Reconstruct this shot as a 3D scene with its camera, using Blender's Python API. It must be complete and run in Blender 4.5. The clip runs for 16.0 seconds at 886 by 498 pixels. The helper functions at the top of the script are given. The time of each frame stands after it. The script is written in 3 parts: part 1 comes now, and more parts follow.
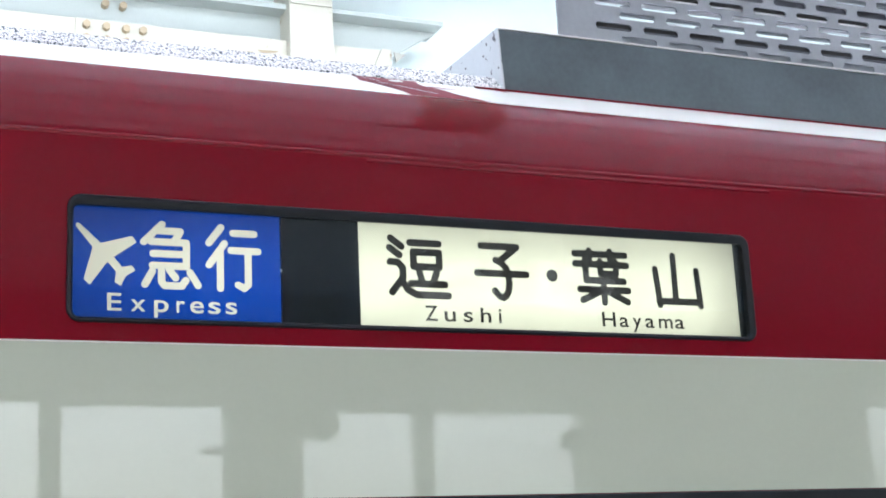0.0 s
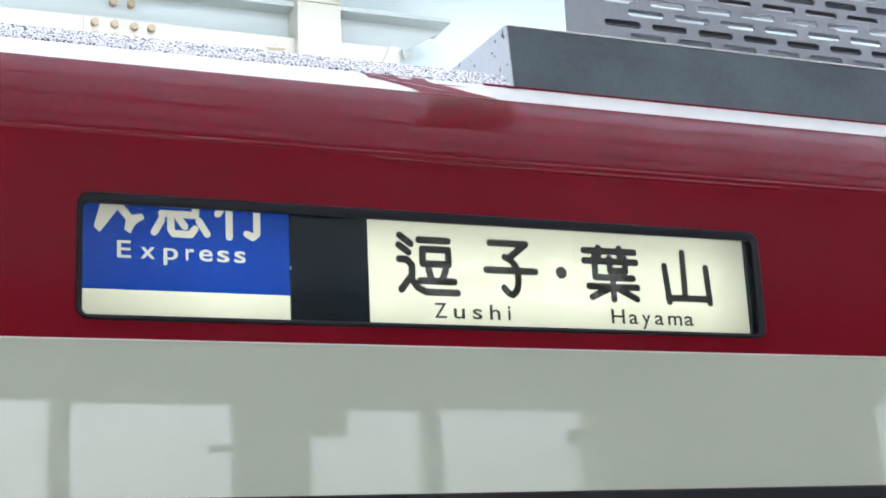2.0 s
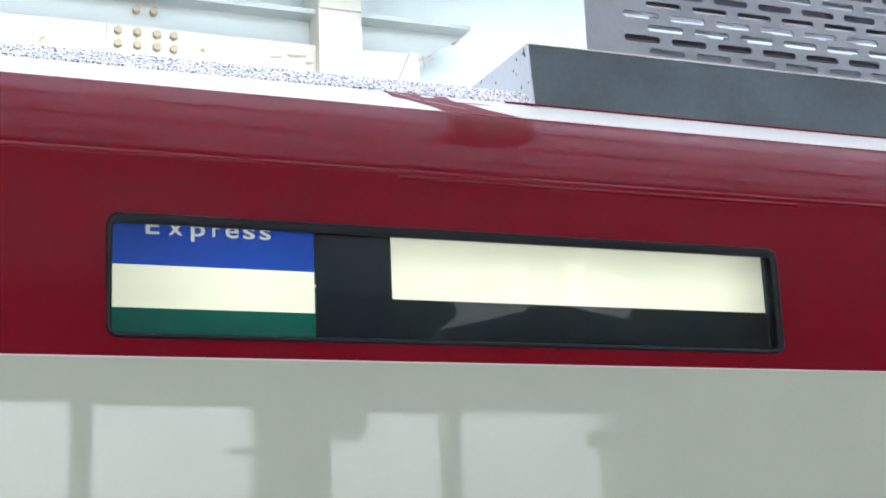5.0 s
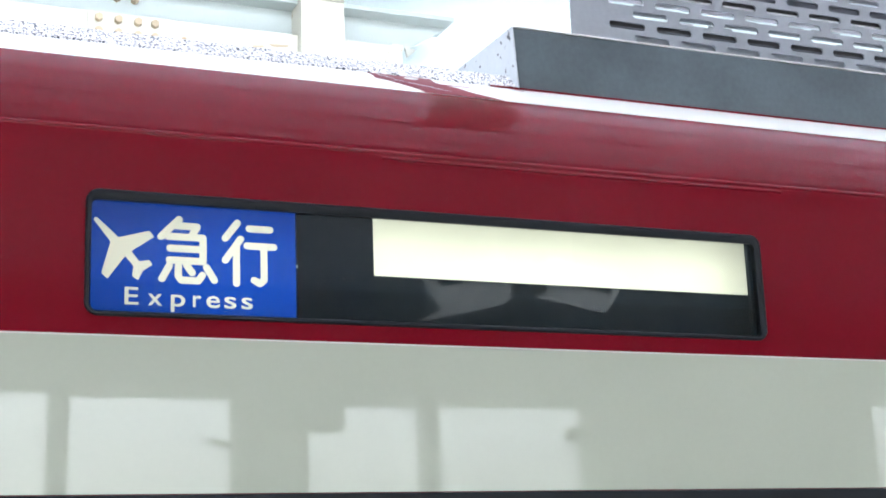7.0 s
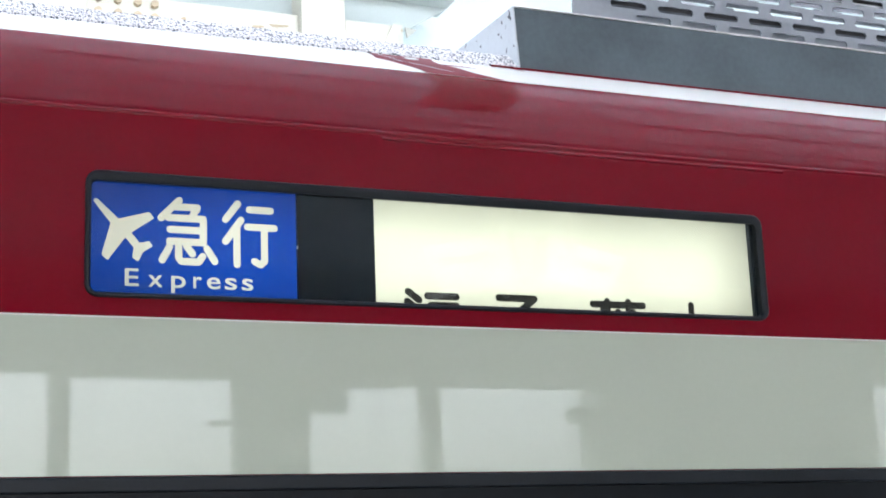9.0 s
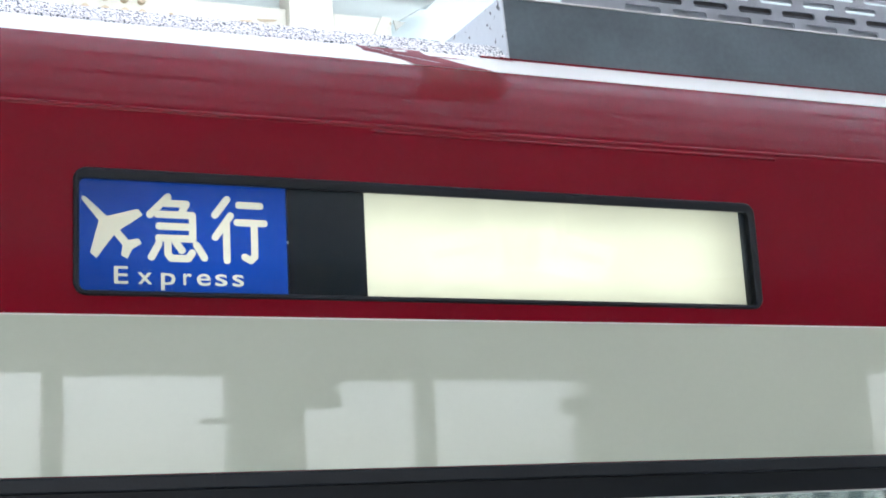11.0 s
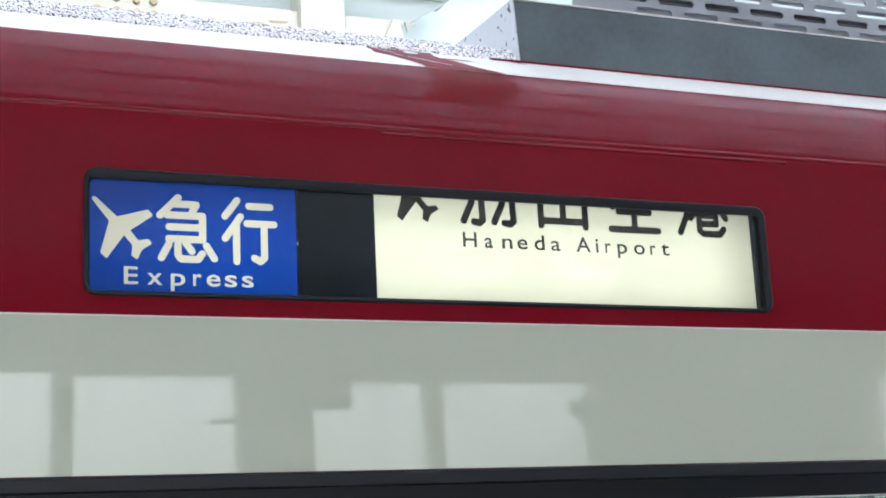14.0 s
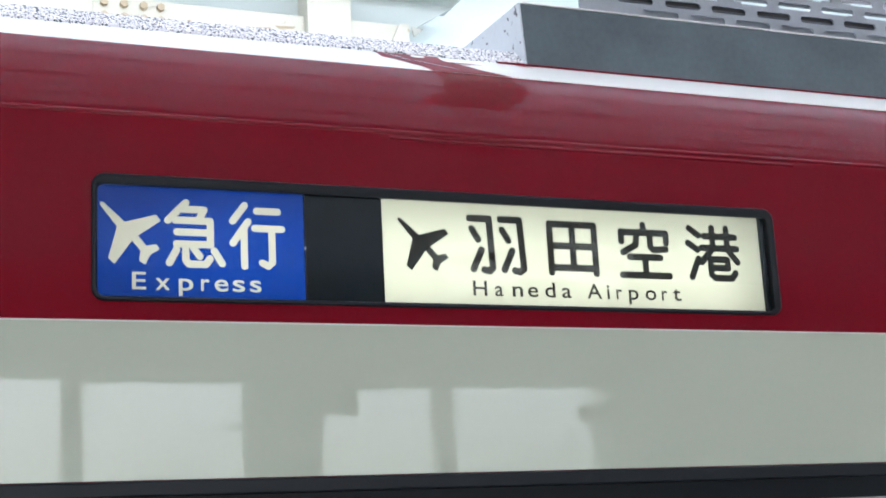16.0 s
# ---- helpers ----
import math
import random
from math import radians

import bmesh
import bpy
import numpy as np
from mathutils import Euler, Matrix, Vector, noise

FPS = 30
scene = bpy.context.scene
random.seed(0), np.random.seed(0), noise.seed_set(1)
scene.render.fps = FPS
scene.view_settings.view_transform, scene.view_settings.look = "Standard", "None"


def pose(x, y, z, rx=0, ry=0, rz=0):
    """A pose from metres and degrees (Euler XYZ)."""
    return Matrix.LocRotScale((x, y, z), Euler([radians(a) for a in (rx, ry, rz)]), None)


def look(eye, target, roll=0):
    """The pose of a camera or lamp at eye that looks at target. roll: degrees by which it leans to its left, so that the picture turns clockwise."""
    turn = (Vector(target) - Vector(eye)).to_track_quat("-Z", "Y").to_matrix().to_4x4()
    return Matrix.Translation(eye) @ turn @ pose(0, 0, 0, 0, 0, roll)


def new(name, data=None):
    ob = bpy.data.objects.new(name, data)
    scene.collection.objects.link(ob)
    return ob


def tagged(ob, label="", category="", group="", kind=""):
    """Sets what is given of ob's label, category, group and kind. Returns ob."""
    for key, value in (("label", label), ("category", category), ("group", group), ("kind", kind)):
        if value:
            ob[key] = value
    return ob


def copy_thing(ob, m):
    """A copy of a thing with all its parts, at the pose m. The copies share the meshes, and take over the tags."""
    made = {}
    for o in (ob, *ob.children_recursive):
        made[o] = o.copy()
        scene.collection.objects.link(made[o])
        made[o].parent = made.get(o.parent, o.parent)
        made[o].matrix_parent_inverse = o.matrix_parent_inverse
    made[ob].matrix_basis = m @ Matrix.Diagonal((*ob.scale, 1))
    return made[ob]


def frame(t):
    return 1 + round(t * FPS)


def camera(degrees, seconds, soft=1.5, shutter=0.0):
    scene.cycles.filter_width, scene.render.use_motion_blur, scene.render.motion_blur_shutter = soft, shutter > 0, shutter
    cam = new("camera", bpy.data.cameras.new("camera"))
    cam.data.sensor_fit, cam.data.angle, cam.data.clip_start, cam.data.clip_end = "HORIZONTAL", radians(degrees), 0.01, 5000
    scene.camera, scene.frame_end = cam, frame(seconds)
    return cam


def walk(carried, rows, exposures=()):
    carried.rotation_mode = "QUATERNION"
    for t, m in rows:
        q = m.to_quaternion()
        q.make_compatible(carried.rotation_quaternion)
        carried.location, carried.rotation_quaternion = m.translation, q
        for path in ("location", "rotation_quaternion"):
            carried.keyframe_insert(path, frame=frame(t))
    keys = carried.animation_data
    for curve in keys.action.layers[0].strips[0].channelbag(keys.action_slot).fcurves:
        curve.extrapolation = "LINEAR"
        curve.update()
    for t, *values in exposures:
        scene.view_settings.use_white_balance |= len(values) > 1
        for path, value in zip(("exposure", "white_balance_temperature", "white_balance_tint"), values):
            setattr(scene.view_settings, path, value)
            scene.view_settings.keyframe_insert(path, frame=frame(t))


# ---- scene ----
Z0 = 2.2            # height of the sign window's lower edge over the platform
cam = camera(34.0, 16.0, soft=1.8)
walk(cam, [
    (0, pose(-0.3225, -2.1079, 1.7845, 103.553, 2.716, -23.028)),
    (0.5, pose(-0.3248, -2.1040, 1.7860, 103.496, 2.558, -23.018)),
    (1, pose(-0.3237, -2.1041, 1.7849, 103.453, 2.581, -22.795)),
    (1.5, pose(-0.3235, -2.1042, 1.7848, 103.416, 2.614, -22.849)),
    (2, pose(-0.3242, -2.1064, 1.7848, 103.456, 2.712, -22.712)),
    (2.5, pose(-0.3278, -2.1112, 1.7835, 103.512, 2.809, -22.475)),
    (3, pose(-0.3315, -2.1153, 1.7799, 103.445, 2.524, -22.402)),
    (3.5, look((-0.343, -2.102, 1.789), (0.431, -0.317, 2.253), -2.9)),
    (4, look((-0.347, -2.131, 1.799), (0.417, -0.340, 2.255), -3.4)),
    (4.2, look((-0.346, -2.157, 1.810), (0.408, -0.362, 2.270), -3.1)),
    (6.3, pose(-0.3442, -2.1124, 1.7853, 103.692, 1.801, -22.694)),
    (6.5, pose(-0.3463, -2.1265, 1.7824, 103.569, 1.783, -22.826)),
    (7, pose(-0.3411, -2.1195, 1.7857, 103.330, 2.141, -22.908)),
    (7.5, pose(-0.3388, -2.1162, 1.7876, 103.091, 2.179, -22.948)),
    (8, pose(-0.3393, -2.1170, 1.7863, 102.862, 2.195, -22.832)),
    (8.5, pose(-0.3393, -2.1153, 1.7861, 102.590, 2.318, -22.900)),
    (9, pose(-0.3392, -2.1147, 1.7875, 102.556, 2.231, -22.857)),
    (11.5, pose(-0.3318, -2.0979, 1.7909, 102.228, 3.254, -22.967)),
    (12, pose(-0.3319, -2.0957, 1.7896, 102.282, 3.276, -22.861)),
    (12.5, pose(-0.3298, -2.0941, 1.7930, 102.015, 3.383, -22.769)),
    (13, pose(-0.3304, -2.0943, 1.7912, 101.925, 3.056, -22.856)),
    (13.5, pose(-0.3321, -2.0998, 1.7903, 102.266, 2.529, -22.777)),
    (14, pose(-0.3313, -2.1010, 1.7905, 102.374, 2.750, -22.646)),
    (14.5, pose(-0.3294, -2.0964, 1.7910, 102.285, 2.764, -22.601)),
    (15, pose(-0.3272, -2.0957, 1.7915, 102.314, 2.876, -22.496)),
    (15.5, pose(-0.3286, -2.0963, 1.7897, 102.463, 2.856, -22.337)),
    (16, pose(-0.3304, -2.1000, 1.7894, 102.577, 2.961, -22.274)),
], exposures=[(t, 2.54 + e, 5980, 10) for t, e in ((0, -0.10), (1.5, -0.12), (2.5, -0.27), (4.2, -0.27), (6.3, 0.10), (7.0, 0.10), (7.5, -0.07), (8.0, -0.12), (9.0, -0.07), (12.0, -0.11), (13.4, -0.08), (13.9, -0.19), (16, -0.21))])

# ---- world and light ----
world = bpy.data.worlds.new("overcast_sky")
scene.world = world
world.use_nodes = True
wn, wl = world.node_tree.nodes, world.node_tree.links
sky = wn.new("ShaderNodeTexSky")
sky.sky_type, sky.sun_disc = "NISHITA", False
sky.sun_elevation, sky.sun_rotation = radians(52), radians(197)
sky.dust_density, sky.ozone_density = 4.0, 1.0
pale = wn.new("ShaderNodeHueSaturation")
pale.inputs["Saturation"].default_value = 0.32
wl.new(sky.outputs[0], pale.inputs["Color"])
wl.new(pale.outputs[0], wn["Background"].inputs["Color"])
wn["Background"].inputs["Strength"].default_value = 0.15
sun = new("sun", bpy.data.lights.new("sun", "SUN"))
sun.data.energy, sun.data.angle, sun.data.color = 2.0, radians(2), (1.0, 0.98, 0.95)
sun.matrix_basis = look((-3.0, -10, 13.4), (0, 0, 0))

# ---- materials ----


def mat(name, color, rough=0.5, metal=0.0, spec=1.5, coat=0.0, vary=0.08, scale=3.0, fine=90.0, bump=0.0, bump_scale=200.0, wave=0.0, spots=None):
    """A paint, metal or rubber: cloudy variation at two scales, grain, slow waves of the sheet, and dirt spots."""
    m = bpy.data.materials.new(name)
    m.use_nodes = True
    n, l = m.node_tree.nodes, m.node_tree.links
    b = n["Principled BSDF"]
    b.inputs["Roughness"].default_value, b.inputs["Metallic"].default_value = rough, metal
    b.inputs["IOR"].default_value = spec
    b.inputs["Coat Weight"].default_value, b.inputs["Coat Roughness"].default_value = coat, 0.02
    at = n.new("ShaderNodeTexCoord")
    big, small = n.new("ShaderNodeTexNoise"), n.new("ShaderNodeTexNoise")
    big.inputs["Scale"].default_value, small.inputs["Scale"].default_value = scale, fine
    big.inputs["Detail"].default_value = 5
    both = n.new("ShaderNodeMath")
    both.operation = "MULTIPLY_ADD"
    both.inputs[1].default_value = 0.35
    for x in (big, small):
        l.new(at.outputs["Object"], x.inputs["Vector"])
    l.new(small.outputs[0], both.inputs[0])
    l.new(big.outputs[0], both.inputs[2])
    ramp = n.new("ShaderNodeValToRGB")
    for e, k, p in zip(ramp.color_ramp.elements, (1 - vary, 1 + vary), (0.42, 0.93)):
        e.color, e.position = (*(min(1, c * k) for c in color), 1), p
    l.new(both.outputs[0], ramp.inputs[0])
    out = ramp.outputs[0]
    if spots:
        v = n.new("ShaderNodeTexNoise")
        v.inputs["Scale"].default_value, v.inputs["Detail"].default_value = spots[0], 1.5
        l.new(at.outputs["Object"], v.inputs["Vector"])
        cut = n.new("ShaderNodeValToRGB")
        cut.color_ramp.elements[0].position, cut.color_ramp.elements[1].position = spots[1], spots[1] + 0.04
        l.new(v.outputs[0], cut.inputs[0])
        mix = n.new("ShaderNodeMix")
        mix.data_type = "RGBA"
        l.new(cut.outputs[0], mix.inputs[0])
        l.new(out, mix.inputs[6])
        mix.inputs[7].default_value = (*spots[2], 1)
        out = mix.outputs[2]
    l.new(out, b.inputs["Base Color"])
    if bump or wave:
        normal = None
        for s, h, d in ((bump_scale, bump, 0.002), (2.2, wave, 0.02)):
            if not h:
                continue
            t = n.new("ShaderNodeTexNoise")
            t.inputs["Scale"].default_value = s
            l.new(at.outputs["Object"], t.inputs["Vector"])
            u = n.new("ShaderNodeBump")
            u.inputs["Strength"].default_value, u.inputs["Distance"].default_value = h, d
            l.new(t.outputs[0], u.inputs["Height"])
            if normal:
                l.new(normal, u.inputs["Normal"])
            normal = u.outputs[0]
        l.new(normal, b.inputs["Normal"])
        if coat:
            l.new(normal, b.inputs["Coat Normal"])
    return m


def film(name, color, strength=1.0, tubes=True):
    """Film with the lamp behind it: it glows, most over the tubes along the middle, less towards the ends."""
    m = bpy.data.materials.new(name)
    m.use_nodes = True
    n, l = m.node_tree.nodes, m.node_tree.links
    b = n["Principled BSDF"]
    b.inputs["Base Color"].default_value = (*(c * 0.35 for c in color), 1)
    b.inputs["Roughness"].default_value, b.inputs["Specular IOR Level"].default_value = 0.6, 0.1
    at = n.new("ShaderNodeTexCoord")
    t = n.new("ShaderNodeTexNoise")
    t.inputs["Scale"].default_value, t.inputs["Detail"].default_value = 7.0, 3
    l.new(at.outputs["Object"], t.inputs["Vector"])
    r = n.new("ShaderNodeMapRange")
    for k, v in zip(("From Min", "From Max", "To Min", "To Max"), (0.3, 0.7, 0.93 * strength, 1.07 * strength)):
        r.inputs[k].default_value = v
    l.new(t.outputs[0], r.inputs[0])
    b.inputs["Emission Color"].default_value = (*color, 1)
    place, split = n.new("ShaderNodeNewGeometry"), n.new("ShaderNodeSeparateXYZ")
    l.new(place.outputs["Position"], split.inputs[0])
    power = r.outputs[0]
    for axis, a, z, least in () if not tubes else ((0, 1.195, 1.08, 0.52), (0, -0.06, 0.25, 0.56), (2, Z0 + 0.190, Z0 + 0.105, 0.56), (2, Z0 - 0.02, Z0 + 0.06, 0.56)):
        ramp, times = n.new("ShaderNodeMapRange"), n.new("ShaderNodeMath")
        ramp.interpolation_type, times.operation = "SMOOTHSTEP", "MULTIPLY"
        for k, v in zip(("From Min", "From Max", "To Min", "To Max"), (a, z, least, 1.0)):
            ramp.inputs[k].default_value = v
        l.new(split.outputs[axis], ramp.inputs[0])
        l.new(power, times.inputs[0])
        l.new(ramp.outputs[0], times.inputs[1])
        power = times.outputs[0]
    l.new(power, b.inputs["Emission Strength"])
    return m


def glass(name, tint=(1, 1, 1), ior=1.5):
    m = bpy.data.materials.new(name)
    m.use_nodes = True
    n, l = m.node_tree.nodes, m.node_tree.links
    clear, shine, mix, fres = (n.new("ShaderNode" + k) for k in ("BsdfTransparent", "BsdfGlossy", "MixShader", "Fresnel"))
    clear.inputs[0].default_value = (*tint, 1)
    shine.inputs["Roughness"].default_value = 0.0
    fres.inputs[0].default_value = ior
    l.new(fres.outputs[0], mix.inputs[0])
    l.new(clear.outputs[0], mix.inputs[1])
    l.new(shine.outputs[0], mix.inputs[2])
    l.new(mix.outputs[0], n["Material Output"].inputs[0])
    return m


RED_DULL = mat("reflection_red_paint", (0.22, 0.02, 0.03), 0.45, spec=1.3, vary=0.1)
RED = mat("gloss_red_paint", (0.160, 0.0038, 0.0116), 0.036, spec=1.325, vary=0.10, scale=2.0, wave=0.03)
IVORY = mat("gloss_ivory_paint", (0.444, 0.480, 0.388), 0.024, spec=1.55, vary=0.03, scale=1.2, wave=0.011)
EDGE = mat("pale_edge_line", (0.62, 0.64, 0.58), 0.35)
STRIPE = mat("white_edge_line", (0.8, 0.8, 0.78), 0.3)
ROOF = mat("speckled_roof_coating", (0.93, 0.94, 0.91), 0.6, spots=(255.0, 0.545, (0.035, 0.062, 0.070)), bump=0.2)
# the white base colour stands in for sky mirrored in the strip
GUTTER = mat("gloss_white_sky_reflection", (0.94, 0.97, 0.89), 0.15, spec=1.6, vary=0.02)
END_PLATE = mat("pale_plate_with_flecks", (0.61, 0.66, 0.68), 0.5, spots=(70.0, 0.66, (0.08, 0.09, 0.1)))
GREY = mat("dark_grey_cover_paint", (0.094, 0.124, 0.136), 0.42, vary=0.28, scale=6.0)
GRILLE = mat("grey_grille_paint", (0.33, 0.362, 0.38), 0.4, vary=0.12)
FIN = mat("light_alloy_pipe", (0.85, 0.87, 0.9), 0.35, metal=0.2)
DARK_PIPE = mat("dull_pipe", (0.12, 0.13, 0.15), 0.35)
RUBBER = mat("black_rubber", (0.004, 0.007, 0.011), 0.4, spec=1.34, vary=0.2, bump=0.15)
FRAME = mat("black_window_frame", (0.003, 0.005, 0.008), 0.35, spec=1.25, vary=0.2)
BLACK = mat("matt_black_sheet", (0.004, 0.010, 0.020), 0.6, spec=1.25, vary=0.2)
DARK = mat("dark_interior", (0.03, 0.03, 0.03), 0.8)
CREAM = mat("cream_steel_paint", (0.47, 0.465, 0.40), 0.5, vary=0.05, spots=(11.0, 0.66, (0.30, 0.22, 0.12)), bump=0.1)
PALE = mat("pale_steel_paint", (0.40, 0.45, 0.44), 0.5, vary=0.05)
BACKDROP = mat("pale_backdrop_paint", (0.70, 0.80, 0.80), 0.6, vary=0.03)
RUST = mat("rusty_bolt", (0.34, 0.28, 0.19), 0.7, vary=0.3, fine=150)
CANOPY = mat("canopy_sheet", (0.48, 0.54, 0.60), 0.5, vary=0.06)
SHEET = mat("translucent_roof_sheet", (0.7, 0.72, 0.75), 0.6)
n, l = SHEET.node_tree.nodes, SHEET.node_tree.links
thru, half = n.new("ShaderNodeBsdfTranslucent"), n.new("ShaderNodeMixShader")
thru.inputs[0].default_value = (0.72, 0.705, 0.755, 1)
l.new(n["Principled BSDF"].outputs[0], half.inputs[1])
l.new(thru.outputs[0], half.inputs[2])
half.inputs[0].default_value = 0.6
l.new(half.outputs[0], n["Material Output"].inputs[0])
PURLIN = mat("canopy_purlin_paint", (0.15, 0.155, 0.16), 0.5)
WALLPAINT = mat("grey_wall_paint", (0.36, 0.37, 0.33), 0.6, vary=0.08)
ASPHALT = mat("platform_concrete", (0.38, 0.38, 0.36), 0.9, vary=0.2, bump=0.4)
BALLAST = mat("ballast", (0.16, 0.14, 0.12), 0.95, vary=0.35, fine=40, bump=0.6, bump_scale=30)
# glow added to the boards to brighten their reflection in the sign glass
WHITE_BOARD = film("glowing_white_board", (0.97, 1.0, 0.96), 0.25, False)
SLOT = mat("slot_shade", (0.05, 0.05, 0.05), 0.6)
BOARD_SLOT = mat("dull_board_slot", (0.16, 0.17, 0.17), 0.6)
WHITE_ENAMEL = mat("white_enamel", (0.8, 0.8, 0.77), 0.4)
TEAL = mat("teal_grey_facade", (0.21, 0.235, 0.24), 0.6, vary=0.45, scale=0.5, fine=3.0)
PANE = mat("dark_far_glass", (0.08, 0.10, 0.11), 0.1)
STEEL = mat("brushed_steel", (0.5, 0.5, 0.5), 0.35, metal=0.8)
FILM_WHITE = film("lit_white_film", (0.965, 0.955, 0.71), 0.19)
FILM_BLUE = film("lit_blue_film", (0.003, 0.056, 0.375), 0.185)
FILM_GREEN = film("lit_green_film", (0.001, 0.090, 0.060), 0.175)
INK_WHITE = film("lit_white_lettering", (0.93, 0.885, 0.68), 0.16)
INK = mat("black_ink", (0.02, 0.018, 0.015), 0.5)
GLASS = glass("sign_glass", (0.98, 0.99, 0.98), 1.41)
CAR_GLASS = glass("tinted_car_glass", (0.70, 0.73, 0.71))

FROSTED = glass("dull_side_light", (0.80, 0.82, 0.80))
RAIL = mat("rail_steel", (0.22, 0.17, 0.13), 0.5, metal=0.5)
UNDER = mat("dark_underframe", (0.06, 0.06, 0.065), 0.7, vary=0.2)

# ---- mesh helpers ----


def part(name, bm, material, parent=None, label=""):
    me = bpy.data.meshes.new(name)
    bmesh.ops.recalc_face_normals(bm, faces=bm.faces)
    bm.to_mesh(me)
    bm.free()
    me.materials.append(material)
    ob = new(name, me)
    ob.parent = parent
    return tagged(ob, label)


def smooth(ob, degrees=35):
    me = ob.data
    me.polygons.foreach_set("use_smooth", [True] * len(me.polygons))
    me.set_sharp_from_angle(angle=radians(degrees))
    return ob


def empty(name, m, label, category, group="", kind=""):
    ob = new(name)
    ob.matrix_basis = m
    return tagged(ob, label, category, group, kind)


def box(x0, x1, y0, y1, z0, z1, bevel=0.0, bm=None):
    bm = bm or bmesh.new()
    r = bmesh.ops.create_cube(bm, size=1, matrix=Matrix.Translation(((x0 + x1) / 2, (y0 + y1) / 2, (z0 + z1) / 2)) @ Matrix.Diagonal((x1 - x0, y1 - y0, z1 - z0, 1)))
    if bevel:
        es = {e for v in r["verts"] for e in v.link_edges}
        bmesh.ops.bevel(bm, geom=list(es), offset=bevel, segments=2, affect="EDGES", profile=0.5)
    return bm


def rod(a, b, radius, bm=None, sides=12):
    bm = bm or bmesh.new()
    a, b = Vector(a), Vector(b)
    m = Matrix.Translation((a + b) / 2) @ (b - a).to_track_quat("Z", "Y").to_matrix().to_4x4()
    bmesh.ops.create_cone(bm, cap_ends=True, segments=sides, radius1=radius, radius2=radius, depth=(b - a).length, matrix=m)
    return bm


def loft(profile, x0, x1, steps=1, bm=None):
    """The open line profile of (y, z), drawn along x."""
    bm = bm or bmesh.new()
    last = None
    for i in range(steps + 1):
        x = x0 + (x1 - x0) * i / steps
        row = [bm.verts.new((x, y, z)) for y, z in profile]
        if last:
            for j in range(len(row) - 1):
                bm.faces.new((last[j], last[j + 1], row[j + 1], row[j]))
        last = row
    return bm


def plate(profile, x0, x1, t, out):
    """Sheet metal t thick with the outer face on the line profile; out is a way (y, z) that points outwards."""
    inner = []
    for i, (y, z) in enumerate(profile):
        (ya, za), (yb, zb) = profile[max(0, i - 1)], profile[min(len(profile) - 1, i + 1)]
        n = Vector((za - zb, yb - ya)).normalized()
        k = -t if n.dot(Vector(out)) > 0 else t
        inner.append((y + n.x * k, z + n.y * k))
    loop = list(profile) + inner[::-1]
    return loft(loop + loop[:1], x0, x1)


def round_rect(x0, x1, z0, z1, r, n=6):
    pts = []
    for cx, cz, a in ((x1 - r, z1 - r, 0), (x0 + r, z1 - r, 90), (x0 + r, z0 + r, 180), (x1 - r, z0 + r, 270)):
        pts += [(cx + r * math.cos(radians(a + 90 * i / n)), cz + r * math.sin(radians(a + 90 * i / n))) for i in range(n + 1)]
    return pts


def sheet_with_holes(outer, holes, y0, y1):
    """A flat sheet in x and z with holes through it, from y0 (front) to y1 (back)."""
    bm = bmesh.new()
    loops = []
    for pts in (outer, *holes):
        vs = [bm.verts.new((x, y0, z)) for x, z in pts]
        for a, b in zip(vs, vs[1:] + vs[:1]):
            bm.edges.new((a, b))
        loops.append(vs)
    bmesh.ops.triangle_fill(bm, edges=bm.edges[:], use_beauty=True)
    ex = bmesh.ops.extrude_face_region(bm, geom=bm.faces[:])
    for v in (g for g in ex["geom"] if isinstance(g, bmesh.types.BMVert)):
        v.co.y = y1
    return bm


def ring(levels):
    """A moulding between rounded rectangles (x0, x1, z0, z1, r, y), one after another."""
    bm = bmesh.new()
    last = None
    for *rect, y in levels:
        row = [bm.verts.new((x, y, z)) for x, z in round_rect(*rect)]
        if last:
            for i in range(len(row)):
                j = (i + 1) % len(row)
                bm.faces.new((last[i], last[j], row[j], row[i]))
        last = row
    return bm


# ---- the train car ----
X0, X1 = -7.0, 11.0
car = empty("train_car", pose(0, 0, Z0), "red and ivory commuter train car standing at the platform", "train")
R, ZA = 0.25, 0.25      # roof shoulder: its radius, and where it begins
SHOULDER = [(R - R * math.cos(radians(a)), ZA + R * math.sin(radians(a))) for a in range(0, 47, 2)]
GUTTER_LINE = [SHOULDER[-1]]
for k in range(8):      # above it a gutter strip flattens out towards the roof, coloured white for reflected sky
    a = radians(46.5 + k)
    GUTTER_LINE.append((GUTTER_LINE[-1][0] + 0.0094 * math.sin(a), GUTTER_LINE[-1][1] + 0.0094 * math.cos(a)))
TOP_Y, TOP_Z = GUTTER_LINE[-1]
WX0, WX1, WZ0, WZ1 = 0.0, 1.2, 0.0, 0.193

side = part("red_side_panel", sheet_with_holes([(X0, -0.0277), (X1, -0.0277), (X1, ZA), (X0, ZA)], [round_rect(WX0 + 0.003, WX1 - 0.003, WZ0 + 0.003, WZ1 - 0.003, 0.018)], 0.0, 0.003), RED, car, "glossy red side panel")
smooth(part("red_roof_shoulder", plate(SHOULDER, X0, X1, 0.003, (-1, 0.6)), RED, car, "curved glossy red roof shoulder"), 40)
gutter = smooth(part("gutter_strip", plate(GUTTER_LINE, X0, X1, 0.003, (-1, 1)), GUTTER, car, "glossy gutter strip, white in place of reflected sky"), 40)


